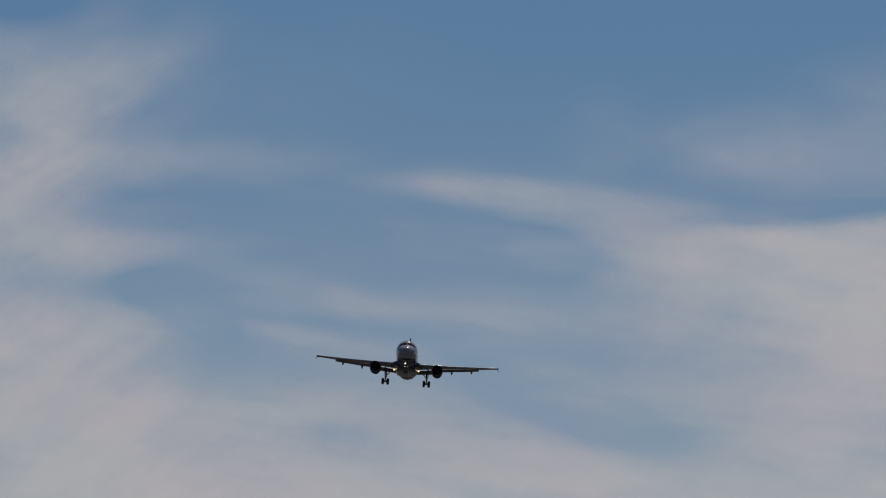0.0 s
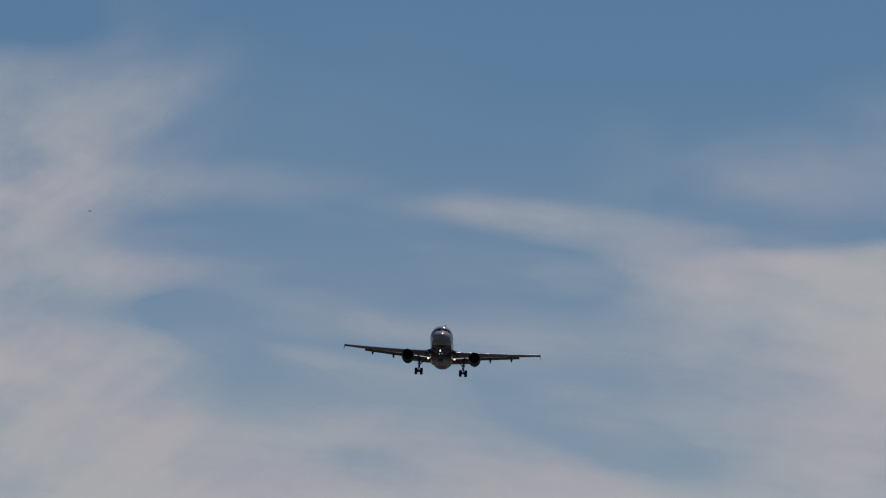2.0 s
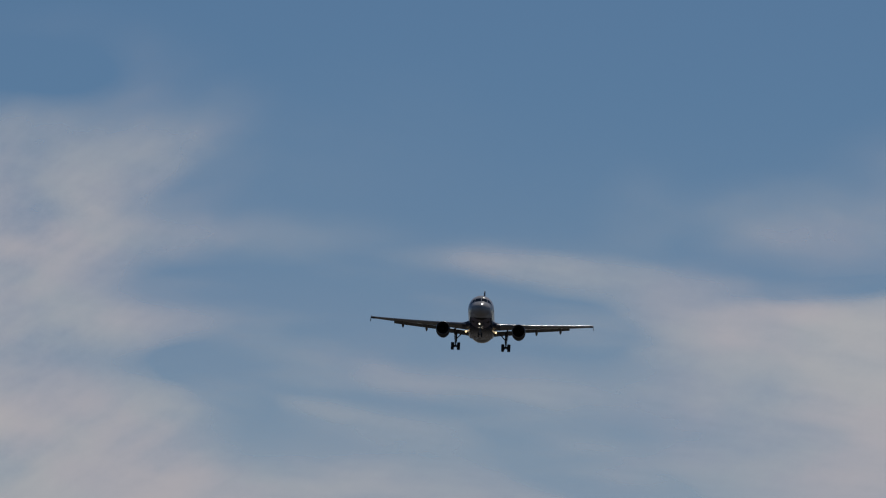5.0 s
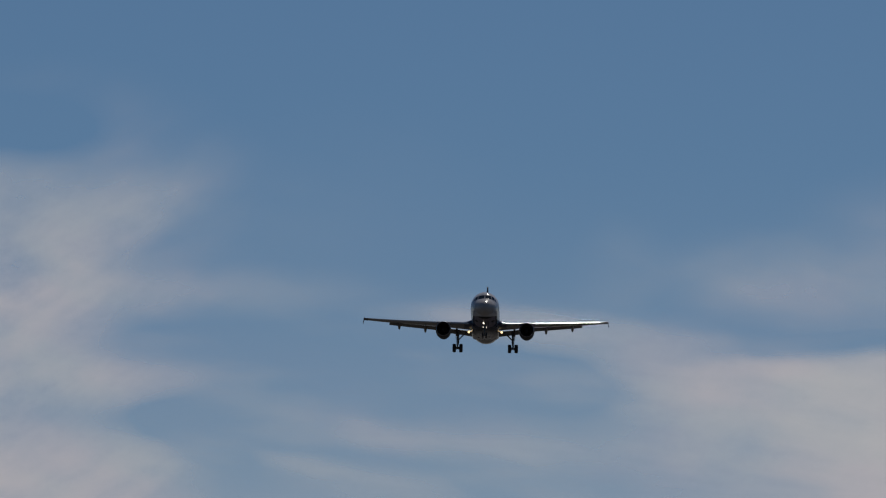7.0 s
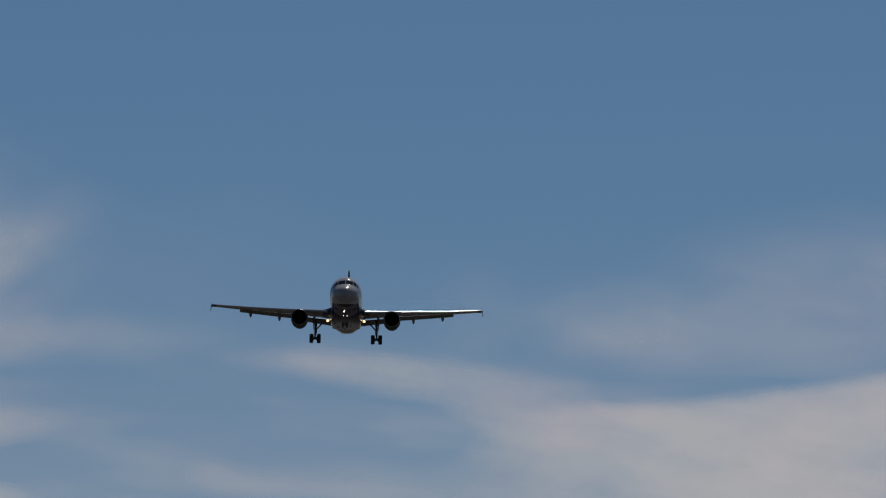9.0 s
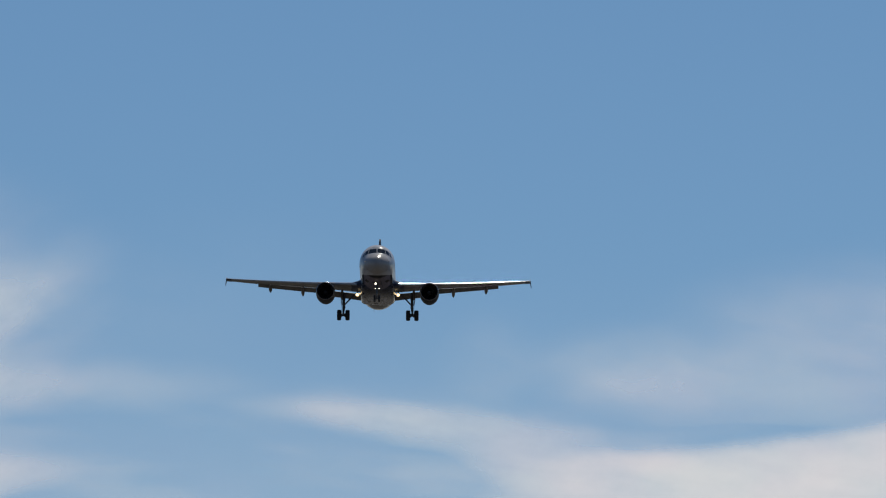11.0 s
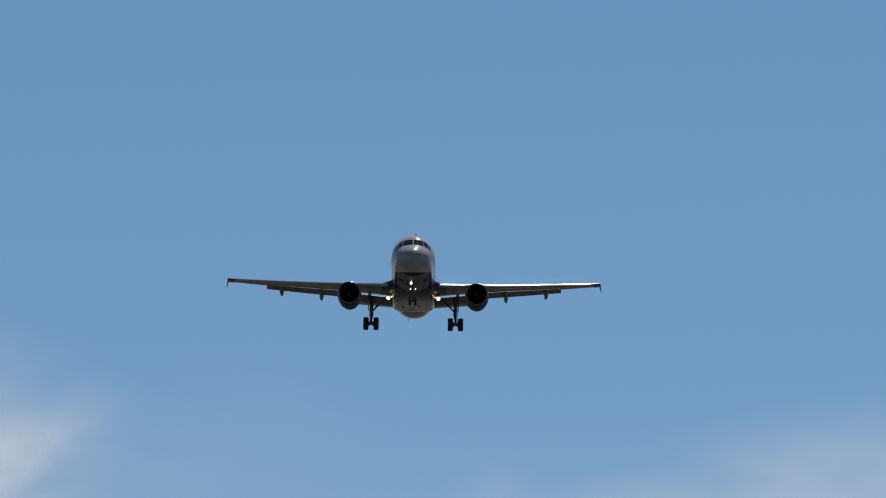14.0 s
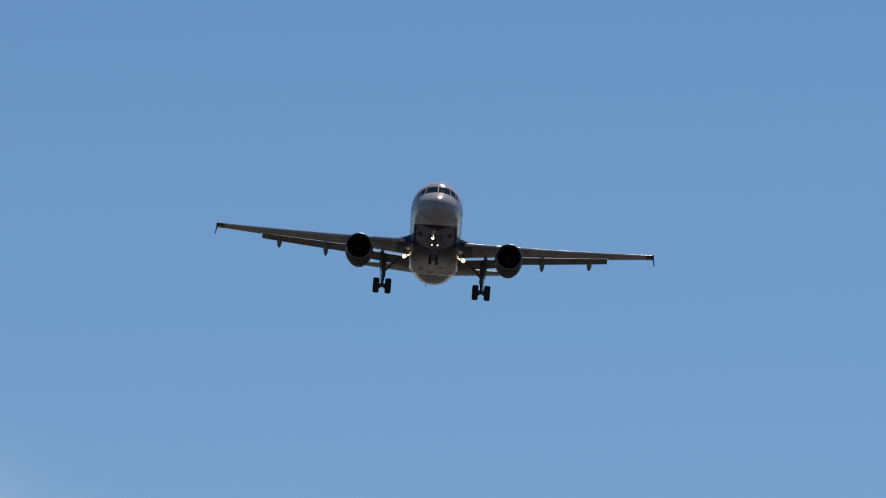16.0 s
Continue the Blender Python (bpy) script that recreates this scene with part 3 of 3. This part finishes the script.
def build_engine(plane, side):
    ex, ez, s0 = side * 5.75, ENGINE_Z, 9.9 - MID
    prof = [(0.0, 0.95), (0.03, 0.985), (0.12, 1.01), (0.4, 1.045), (0.9, 1.07), (1.6, 1.075), (2.4, 1.05), (3.2, 0.99), (4.0, 0.89), (4.7, 0.78), (4.72, 0.72), (4.0, 0.80)]
    engine = part("engine", revolve([(s, r) for s, r in prof[2:]], 56, at=(ex, s0, ez)), NACELLE, plane, "grey engine nacelle")
    part("intake_lip", revolve([(0.12, 1.008), (0.05, 0.992), (0.012, 0.97), (0.0, 0.95), (0.012, 0.93), (0.05, 0.91), (0.14, 0.90)], 56, at=(ex, s0, ez)), LIP, engine, "polished metal intake lip")
    part("intake_duct", revolve([(0.14, 0.902), (0.4, 0.88), (0.9, 0.87), (1.25, 0.87)], 56, at=(ex, s0, ez)), DUCT, engine)
    # fan disc with twisted blades
    bm = bmesh.new()
    blades = 22
    for k in range(blades):
        t0 = 2 * math.pi * k / blades
        rows = []
        for i in range(4):
            r = 0.24 + 0.59 * i / 3
            w = 0.10 + 0.03 * i
            twist = 0.10 + 0.045 * i
            pts = []
            for e in (-1, 1):
                t = t0 + e * w / r * 0.55
                pts.append(bm.verts.new((ex + r * math.cos(t), s0 + 1.12 + e * twist, ez + r * math.sin(t))))
            rows.append(pts)
        for a, b in zip(rows, rows[1:]):
            bm.faces.new((a[0], a[1], b[1], b[0]))
    part("fan", bm, FAN, engine, "dark fan blades")
    part("fan_case", revolve([(1.34, 0.86), (1.35, 0.02)], 40, at=(ex, s0, ez), cap=True), DUCT, engine)
    part("spinner", revolve([(0.62, 0.01), (0.68, 0.07), (0.8, 0.14), (0.98, 0.22), (1.2, 0.26)], 28, at=(ex, s0, ez), cap=True), DUCT, engine)
    part("exhaust_plug", revolve([(3.9, 0.50), (4.6, 0.44), (5.4, 0.22), (5.7, 0.03)], 28, at=(ex, s0, ez), cap=True), STRUT, engine)
    # pylon up to the wing
    rings = []
    for z, a, b, w in ((ez + 0.85, 11.2, 15.6, 0.34), (ez + 1.12, 11.4, 16.3, 0.34), (-0.80, 13.4, 16.8, 0.30)):
        rings.append([(ex + w / 2 * c, a + (b - a) * k - MID, z) for k, c in ((0, 0), (0.08, 0.7), (0.3, 1), (0.8, 0.8), (1, 0), (0.8, -0.8), (0.3, -1), (0.08, -0.7))])
    part("pylon", loft(rings), NACELLE, engine)
    # strakes on the nacelle's shoulders
    for sgn in (-1, 1):
        t = math.pi / 2 - sgn * 0.85
        c, d = math.cos(t), math.sin(t)
        bm = bmesh.new()
        q = [(0.7, 1.07), (1.6, 1.08), (1.7, 1.33), (1.45, 1.34)]
        lay = []
        for e in (-0.014, 0.014):
            lay.append([bm.verts.new((ex + r * c - e * d, s0 + a, ez + r * d + e * c)) for a, r in q])
        bm.faces.new(lay[0])
        bm.faces.new(lay[1][::-1])
        for i in range(4):
            j = (i + 1) % 4
            bm.faces.new((lay[0][i], lay[1][i], lay[1][j], lay[0][j]))
        part("strake", bm, NACELLE, engine, smooth=False)
    return engine


def tyre_profile(r, w):
    return [(-w * 0.36, r * 0.55), (-w * 0.46, r * 0.66), (-w * 0.5, r * 0.80), (-w * 0.45, r * 0.92), (-w * 0.30, r * 0.985), (-w * 0.2, r), (-w * 0.17, r * 0.985), (-w * 0.14, r),
            (w * 0.14, r), (w * 0.17, r * 0.985), (w * 0.2, r), (w * 0.30, r * 0.985), (w * 0.45, r * 0.92), (w * 0.5, r * 0.80), (w * 0.46, r * 0.66), (w * 0.36, r * 0.55)]


def rim_profile(r, w):
    return [(-w * 0.36, r * 0.56), (-w * 0.30, r * 0.50), (-w * 0.12, r * 0.46), (-w * 0.12, r * 0.2), (-w * 0.26, r * 0.18), (-w * 0.28, r * 0.02),
            (w * 0.28, r * 0.02), (w * 0.26, r * 0.18), (w * 0.12, r * 0.2), (w * 0.12, r * 0.46), (w * 0.30, r * 0.50), (w * 0.36, r * 0.56)]


def build_main_gear(plane, side):
    x, y, za = side * 3.84, 17.7 - MID, WHEEL_Z
    gear = part("main_landing_gear", rod([((x - side * 0.1, y - 0.05, -1.15), 0.17), ((x - side * 0.05, y, -1.9), 0.17), ((x, y, -2.55), 0.165), ((x, y, -2.6), 0.115), ((x, y, za + 0.1), 0.11), ((x, y, za - 0.12), 0.13)]), STRUT, plane, "dark steel landing gear leg, lowered")
    part("axle", rod([((x - 0.46, y, za), 0.085), ((x - 0.2, y, za), 0.12), ((x + 0.2, y, za), 0.12), ((x + 0.46, y, za), 0.085)]), STRUT, gear)
    part("side_brace", rod([((x - side * 1.2, y + 0.1, -1.45), 0.075), ((x - side * 0.65, y + 0.05, -1.95), 0.095), ((x - side * 0.05, y, -2.62), 0.075)]), STRUT, gear)
    part("drag_link", rod([((x - side * 0.12, y + 0.35, -2.25), 0.05), ((x - side * 0.16, y + 0.38, -2.75), 0.06), ((x - side * 0.02, y + 0.08, za + 0.18), 0.05)]), STRUT, gear)
    part("torque_link", rod([((x, y + 0.14, -2.62), 0.055), ((x, y + 0.42, -3.02), 0.045), ((x, y + 0.12, za + 0.12), 0.055)], 10), STRUT, gear)
    for e in (-1, 1):
        part("brake_pack", revolve([(-0.10, 0.05), (-0.10, 0.20), (-0.07, 0.23), (0.07, 0.23), (0.10, 0.20), (0.10, 0.05)], 20, "x", at=(x + e * 0.22, y, za)), STRUT, gear)
    part("hydraulic_hose", rod([((x + side * 0.2, y - 0.1, -1.7), 0.022), ((x + side * 0.21, y - 0.18, -2.4), 0.022), ((x + side * 0.16, y - 0.16, -2.9), 0.022), ((x + side * 0.2, y - 0.06, za + 0.15), 0.022)], 8), STRUT, gear)
    # leg door, edge on to the airflow
    bm = bmesh.new()
    bmesh.ops.create_cube(bm, size=1.0)
    for v in bm.verts:
        low = v.co.z < 0
        v.co = Vector((x + side * (0.24 + (0.10 if not low else 0.0)) + v.co.x * 0.05, y + v.co.y * (0.85 if low else 1.3), -2.42 if low else -1.22))
    bmesh.ops.bevel(bm, geom=bm.edges[:], offset=0.015, segments=1, affect="EDGES")
    part("gear_door", bm, FLAP_GREY, gear, smooth=False)
    for e in (-1, 1):
        wheel = part("tyre", revolve(tyre_profile(0.59, 0.48), 36, "x", at=(x + e * 0.465, y, za)), RUBBER, gear, "black rubber tyre")
        part("rim", revolve(rim_profile(0.59, 0.48), 28, "x", at=(x + e * 0.465, y, za)), RIM, wheel, "metal wheel rim")
    return gear


def lamp(name, at, radius, material, parent, label, depth=0.16):
    """A round lamp: housing with a glowing lens set in its front."""
    x, y, z = at
    body = part(name, revolve([(0.0, radius * 1.02), (-radius * 0.9, radius * 1.10), (-radius * 0.9, radius * 1.20), (0.02, radius * 1.2), (depth * 0.6, radius * 1.0), (depth, radius * 0.4)], 20, at=(x, y, z), cap=True), STRUT, parent, label)
    part("lens", revolve([(-0.045, radius * 0.3), (-0.035, radius * 0.7), (-0.006, radius)], 20, at=(x, y, z), cap=True), material, body)
    return body


def build_nose_gear(plane):
    y, za = 5.1 - MID, NOSE_WHEEL_Z
    gear = part("nose_landing_gear", rod([((0, y + 0.15, -1.8), 0.11), ((0, y + 0.05, -2.6), 0.11), ((0, y + 0.04, -2.62), 0.075), ((0, y, za + 0.05), 0.07), ((0, y, za - 0.08), 0.085)]), STRUT, plane, "dark steel nose gear leg, lowered")
    part("axle", rod([((-0.30, y, za), 0.05), ((0.30, y, za), 0.05)]), STRUT, gear)
    part("drag_strut", rod([((0.0, y + 1.3, -1.95), 0.06), ((0.0, y + 0.08, -2.5), 0.06)]), STRUT, gear)
    for e in (-1, 1):
        wheel = part("tyre", revolve(tyre_profile(0.385, 0.22), 32, "x", at=(e * 0.25, y, za)), RUBBER, gear, "black rubber tyre")
        part("rim", revolve(rim_profile(0.385, 0.22), 24, "x", at=(e * 0.25, y, za)), RIM, wheel, "metal wheel rim")
        bm = bmesh.new()
        bmesh.ops.create_cube(bm, size=1.0)
        for v in bm.verts:
            low = v.co.z < 0
            v.co = Vector((e * (0.62 if low else 0.42) + v.co.x * 0.035, y + 0.35 + v.co.y * (1.25 if low else 1.45), -2.52 if low else -1.93))
        bmesh.ops.bevel(bm, geom=bm.edges[:], offset=0.012, segments=1, affect="EDGES")
        part("gear_door", bm, NAVY, gear, "dark nose gear door", smooth=False)
    bracket = part("lamp_bracket", rod([((-0.3, y - 0.1, -2.34), 0.03), ((0.3, y - 0.1, -2.34), 0.03)], 8), STRUT, gear)
    lamp("takeoff_light", (-0.15, y - 0.2, -2.24), 0.10, LAMP_SMALL, gear, "lit takeoff lamp")
    lamp("taxi_light", (-0.12, y - 0.2, -2.01), 0.06, LAMP_SMALL, gear, "lit taxi lamp", 0.1)
    for dx in (-0.19, 0.25):
        lamp("turnoff_light", (dx, y - 0.2, -2.77), 0.042, LAMP_SMALL, gear, "small lit lamp", 0.08)
    return gear


def build_tail(plane):
    for side in (-1, 1):
        rings = []
        for k in (0, 0.25, 0.5, 0.75, 0.96, 1.0):
            x = 0.6 + 5.6 * k
            tip = 0.3 if k == 1.0 else 0.0
            rings.append(section(side * x, 31.3 + 3.3 * k + tip, 0.75 + 0.62 * k, 4.0 - 2.6 * k - tip * 1.4, 0.10, 0.0, TAIL_SET))
        part("tailplane", loft(rings), WING_GREY, plane)
    rings = []
    for k in (0.0, 0.3, 0.6, 0.9, 0.985, 1.0):
        z = 1.7 + 6.2 * k
        tip = 0.25 if k == 1.0 else 0.0
        rings.append([(b, 28.9 + 6.0 * k + tip - MID + a, z) for a, b in airfoil(6.3 - 4.3 * k - tip, 0.10, 0.0)])
    part("tail_fin", loft(rings), FIN_NAVY, plane, "dark blue tail fin")


def build_bird(wing_span):
    """A small dark bird, beak towards +x: body with beak and tail, two wings that beat."""
    bird = new("bird")
    tagged(bird, "small dark bird in flight below the clouds", "bird", group="birds crossing the sky")
    k = wing_span / 0.32
    spine = [(-0.115, 0.004, 0.0), (-0.085, 0.012, 0.0), (-0.05, 0.022, 0.001), (-0.01, 0.030, 0.0), (0.03, 0.027, 0.002), (0.055, 0.017, 0.008), (0.072, 0.019, 0.011), (0.087, 0.014, 0.011), (0.094, 0.005, 0.009), (0.106, 0.001, 0.007)]
    rings = [[(k * x, k * r * math.cos(t), k * (z + r * 0.9 * math.sin(t))) for t in [2 * math.pi * q / 12 for q in range(12)]] for x, r, z in spine]
    part("body", loft(rings), PLUMAGE, bird)
    fork = [(-0.09, 0.014), (-0.165, 0.030), (-0.135, 0.0), (-0.165, -0.030), (-0.09, -0.014)]
    bm = bmesh.new()
    lay = [[bm.verts.new((k * x, k * y, k * h)) for x, y in fork] for h in (-0.002, 0.002)]
    bm.faces.new(lay[0])
    bm.faces.new(lay[1][::-1])
    for i in range(5):
        j = (i + 1) % 5
        bm.faces.new((lay[0][i], lay[1][i], lay[1][j], lay[0][j]))
    part("tail", bm, PLUMAGE, bird, smooth=False)
    wings = []
    for side in (-1, 1):
        rings = []
        for q in (0.0, 0.15, 0.35, 0.6, 0.85, 1.0):
            lead, chord = 0.045 + 0.02 * math.sin(math.pi * q) - 0.10 * q * q, 0.062 * (1 - q ** 2) + 0.006
            rings.append([(k * (lead - a), side * k * (0.012 + 0.148 * q), k * b) for a, b in airfoil(chord, 0.08, 0.05, 6)])
        wings.append((part("wing", loft(rings), PLUMAGE, bird), side))
    return bird, wings


def build_airliner():
    plane = new("airliner")
    tagged(plane, "white twin-engine passenger jet with dark belly, gear and flaps lowered", "airplane")
    stations = [0.0, 0.02, 0.05, 0.1, 0.16, 0.24, 0.34, 0.45, 0.6, 0.8, 1.0, 1.3, 1.55, 1.78, 1.84, 2.15, 2.5, 2.76, 2.78, 3.05, 3.3, 3.6, 3.9, 4.4, 4.9, 5.5, 6.2] + [6.2 + 1.2 * i for i in range(1, 15)] + [23.5 + 0.5 * i for i in range(0, 29)]
    part("fuselage", loft([hull_ring(s) for s in stations if s > 1.5]), PAINT, plane)
    part("radome", loft([hull_ring(s) for s in stations if s <= 1.55]), RADOME, plane, "dirty radome on the nose tip, greyed for the lower nose's shade")
    # belly fairing between the wings
    rings = []
    for s, w, b, p in ((10.2, 1.2, -2.05, 0.2), (10.9, 1.75, -2.28, 0.5), (11.9, 1.90, -2.38, 0.9), (13.2, 1.95, -2.42, 2.2), (18.2, 1.95, -2.43, 2.4), (18.7, 1.93, -2.36, 2.2), (19.4, 1.84, -2.18, 1.4), (20.2, 1.5, -2.0, 0.6), (21.0, 0.9, -1.9, 0.2)):
        ring = []
        for k in range(41):
            t = math.pi * k / 40
            c, d = math.cos(t), math.sin(t)
            e = 2.0 + 1.4 * p
            ring.append((w * math.copysign(abs(c) ** (2 / e), c), s - MID, -0.9 + (b + 0.9) * abs(d) ** (2 / e)))
        rings.append(ring)
    part("belly_fairing", loft(rings), FAIRING, plane, "grey belly fairing")
    # outflow and drain marks under the belly
    for x, s, w, l in ((-1.3, 13.5, 0.34, 0.5), (-0.9, 16.2, 0.3, 0.35), (0.55, 15.4, 0.3, 0.4), (1.15, 14.2, 0.26, 0.45), (-0.2, 17.4, 0.5, 0.3), (1.3, 17.0, 0.2, 0.35)):
        bm = bmesh.new()
        bmesh.ops.create_cube(bm, size=1.0)
        for v in bm.verts:
            v.co = Vector((x + v.co.x * w, s - MID + v.co.y * l, -2.41 + 0.05 * (abs(x) > 1.0) + v.co.z * 0.06))
        bmesh.ops.bevel(bm, geom=bm.edges[:], offset=0.02, segments=1, affect="EDGES")
        part("vent", bm, DUCT, plane, smooth=False)
    # windscreen: two front panes, two panes to each side
    for sgn in (-1, 1):
        for c in ([(0.045, 0.72), (0.95, 0.64), (0.83, 1.20), (0.045, 1.29)], [(1.01, 0.62), (1.38, 0.42), (1.26, 0.98), (0.90, 1.17)], [(1.43, 0.40), (1.62, 0.28), (1.49, 0.76), (1.31, 0.93)]):
            part("cockpit_window", hull_patch([(sgn * x, z) for x, z in c], 0.02, 0.02, 8), GLASS, plane, "dark cockpit window pane")
    for side in (-1, 1):
        build_wing(plane, side)
        build_engine(plane, side)
        build_main_gear(plane, side)
        light = lamp("landing_light", (side * 2.27, 14.2 - MID, -1.96), 0.165, LAMP_WARM, plane, "lit landing lamp")
        lamp("wing_root_light", (side * 1.98, 13.9 - MID, -1.90), 0.05, LAMP_WARM, plane, "small lit wing root lamp", 0.1)
        part("lamp_arm", rod([((side * 2.27, 14.3 - MID, -1.9), 0.05), ((side * 2.3, 14.7 - MID, -1.4), 0.06)], 8), STRUT, light)
    build_nose_gear(plane)
    build_tail(plane)
    # probes and aerials; dark sensor plates on the cheeks
    for side in (-1, 1):
        bm = bmesh.new()
        bmesh.ops.create_cube(bm, size=1.0)
        for v in bm.verts:
            v.co = Vector((side * (1.86 + 0.02 * v.co.z) + v.co.x * 0.07, 4.5 - MID + v.co.y * 0.42, -0.25 + v.co.z * 0.34))
        bmesh.ops.bevel(bm, geom=bm.edges[:], offset=0.02, segments=1, affect="EDGES")
        part("sensor_plate", bm, DUCT, plane, smooth=False)
    for x, z in ((-1.25, -0.35), (1.25, -0.35), (-1.0, -1.25), (1.0, -1.25)):
        y = hull_station(x, z) - MID
        part("pitot_probe", rod([((x, y + 0.05, z), 0.025), ((x * 1.10, y - 0.02, z * 1.04), 0.02), ((x * 1.11, y - 0.25, z * 1.04), 0.014)], 8), STRUT, plane)
    for s, z, h in ((24.6, -1.80, -0.36),):
        bm = loft([[(0.02 * c - 0.5, s + d * w - MID + q, z + k) for c, d in ((-1, 0), (0, -1), (1, 0), (0, 1))] for k, w, q in ((0.05, 0.22, 0), (h, 0.1, 0.16))])
        part("blade_aerial", bm, STRUT, plane, smooth=False)
    return plane


build_ground()
build_clouds(True)
# out of view: added only for what the airliner's skin reflects
build_clouds(False)
airliner = build_airliner()
birds = [build_bird(span) for span in BIRD_SPANS]


def motions():
    walk(airliner, AIRCRAFT_ROWS)
    for (bird, wings), rows in zip(birds, BIRD_ROWS):
        walk(bird, rows)
        for wing, side in wings:
            walk(wing, [(t / 20, pose(0, 0, 0, side * (12 + 34 * math.sin(t * 2.2)))) for t in range(321)])


motions()
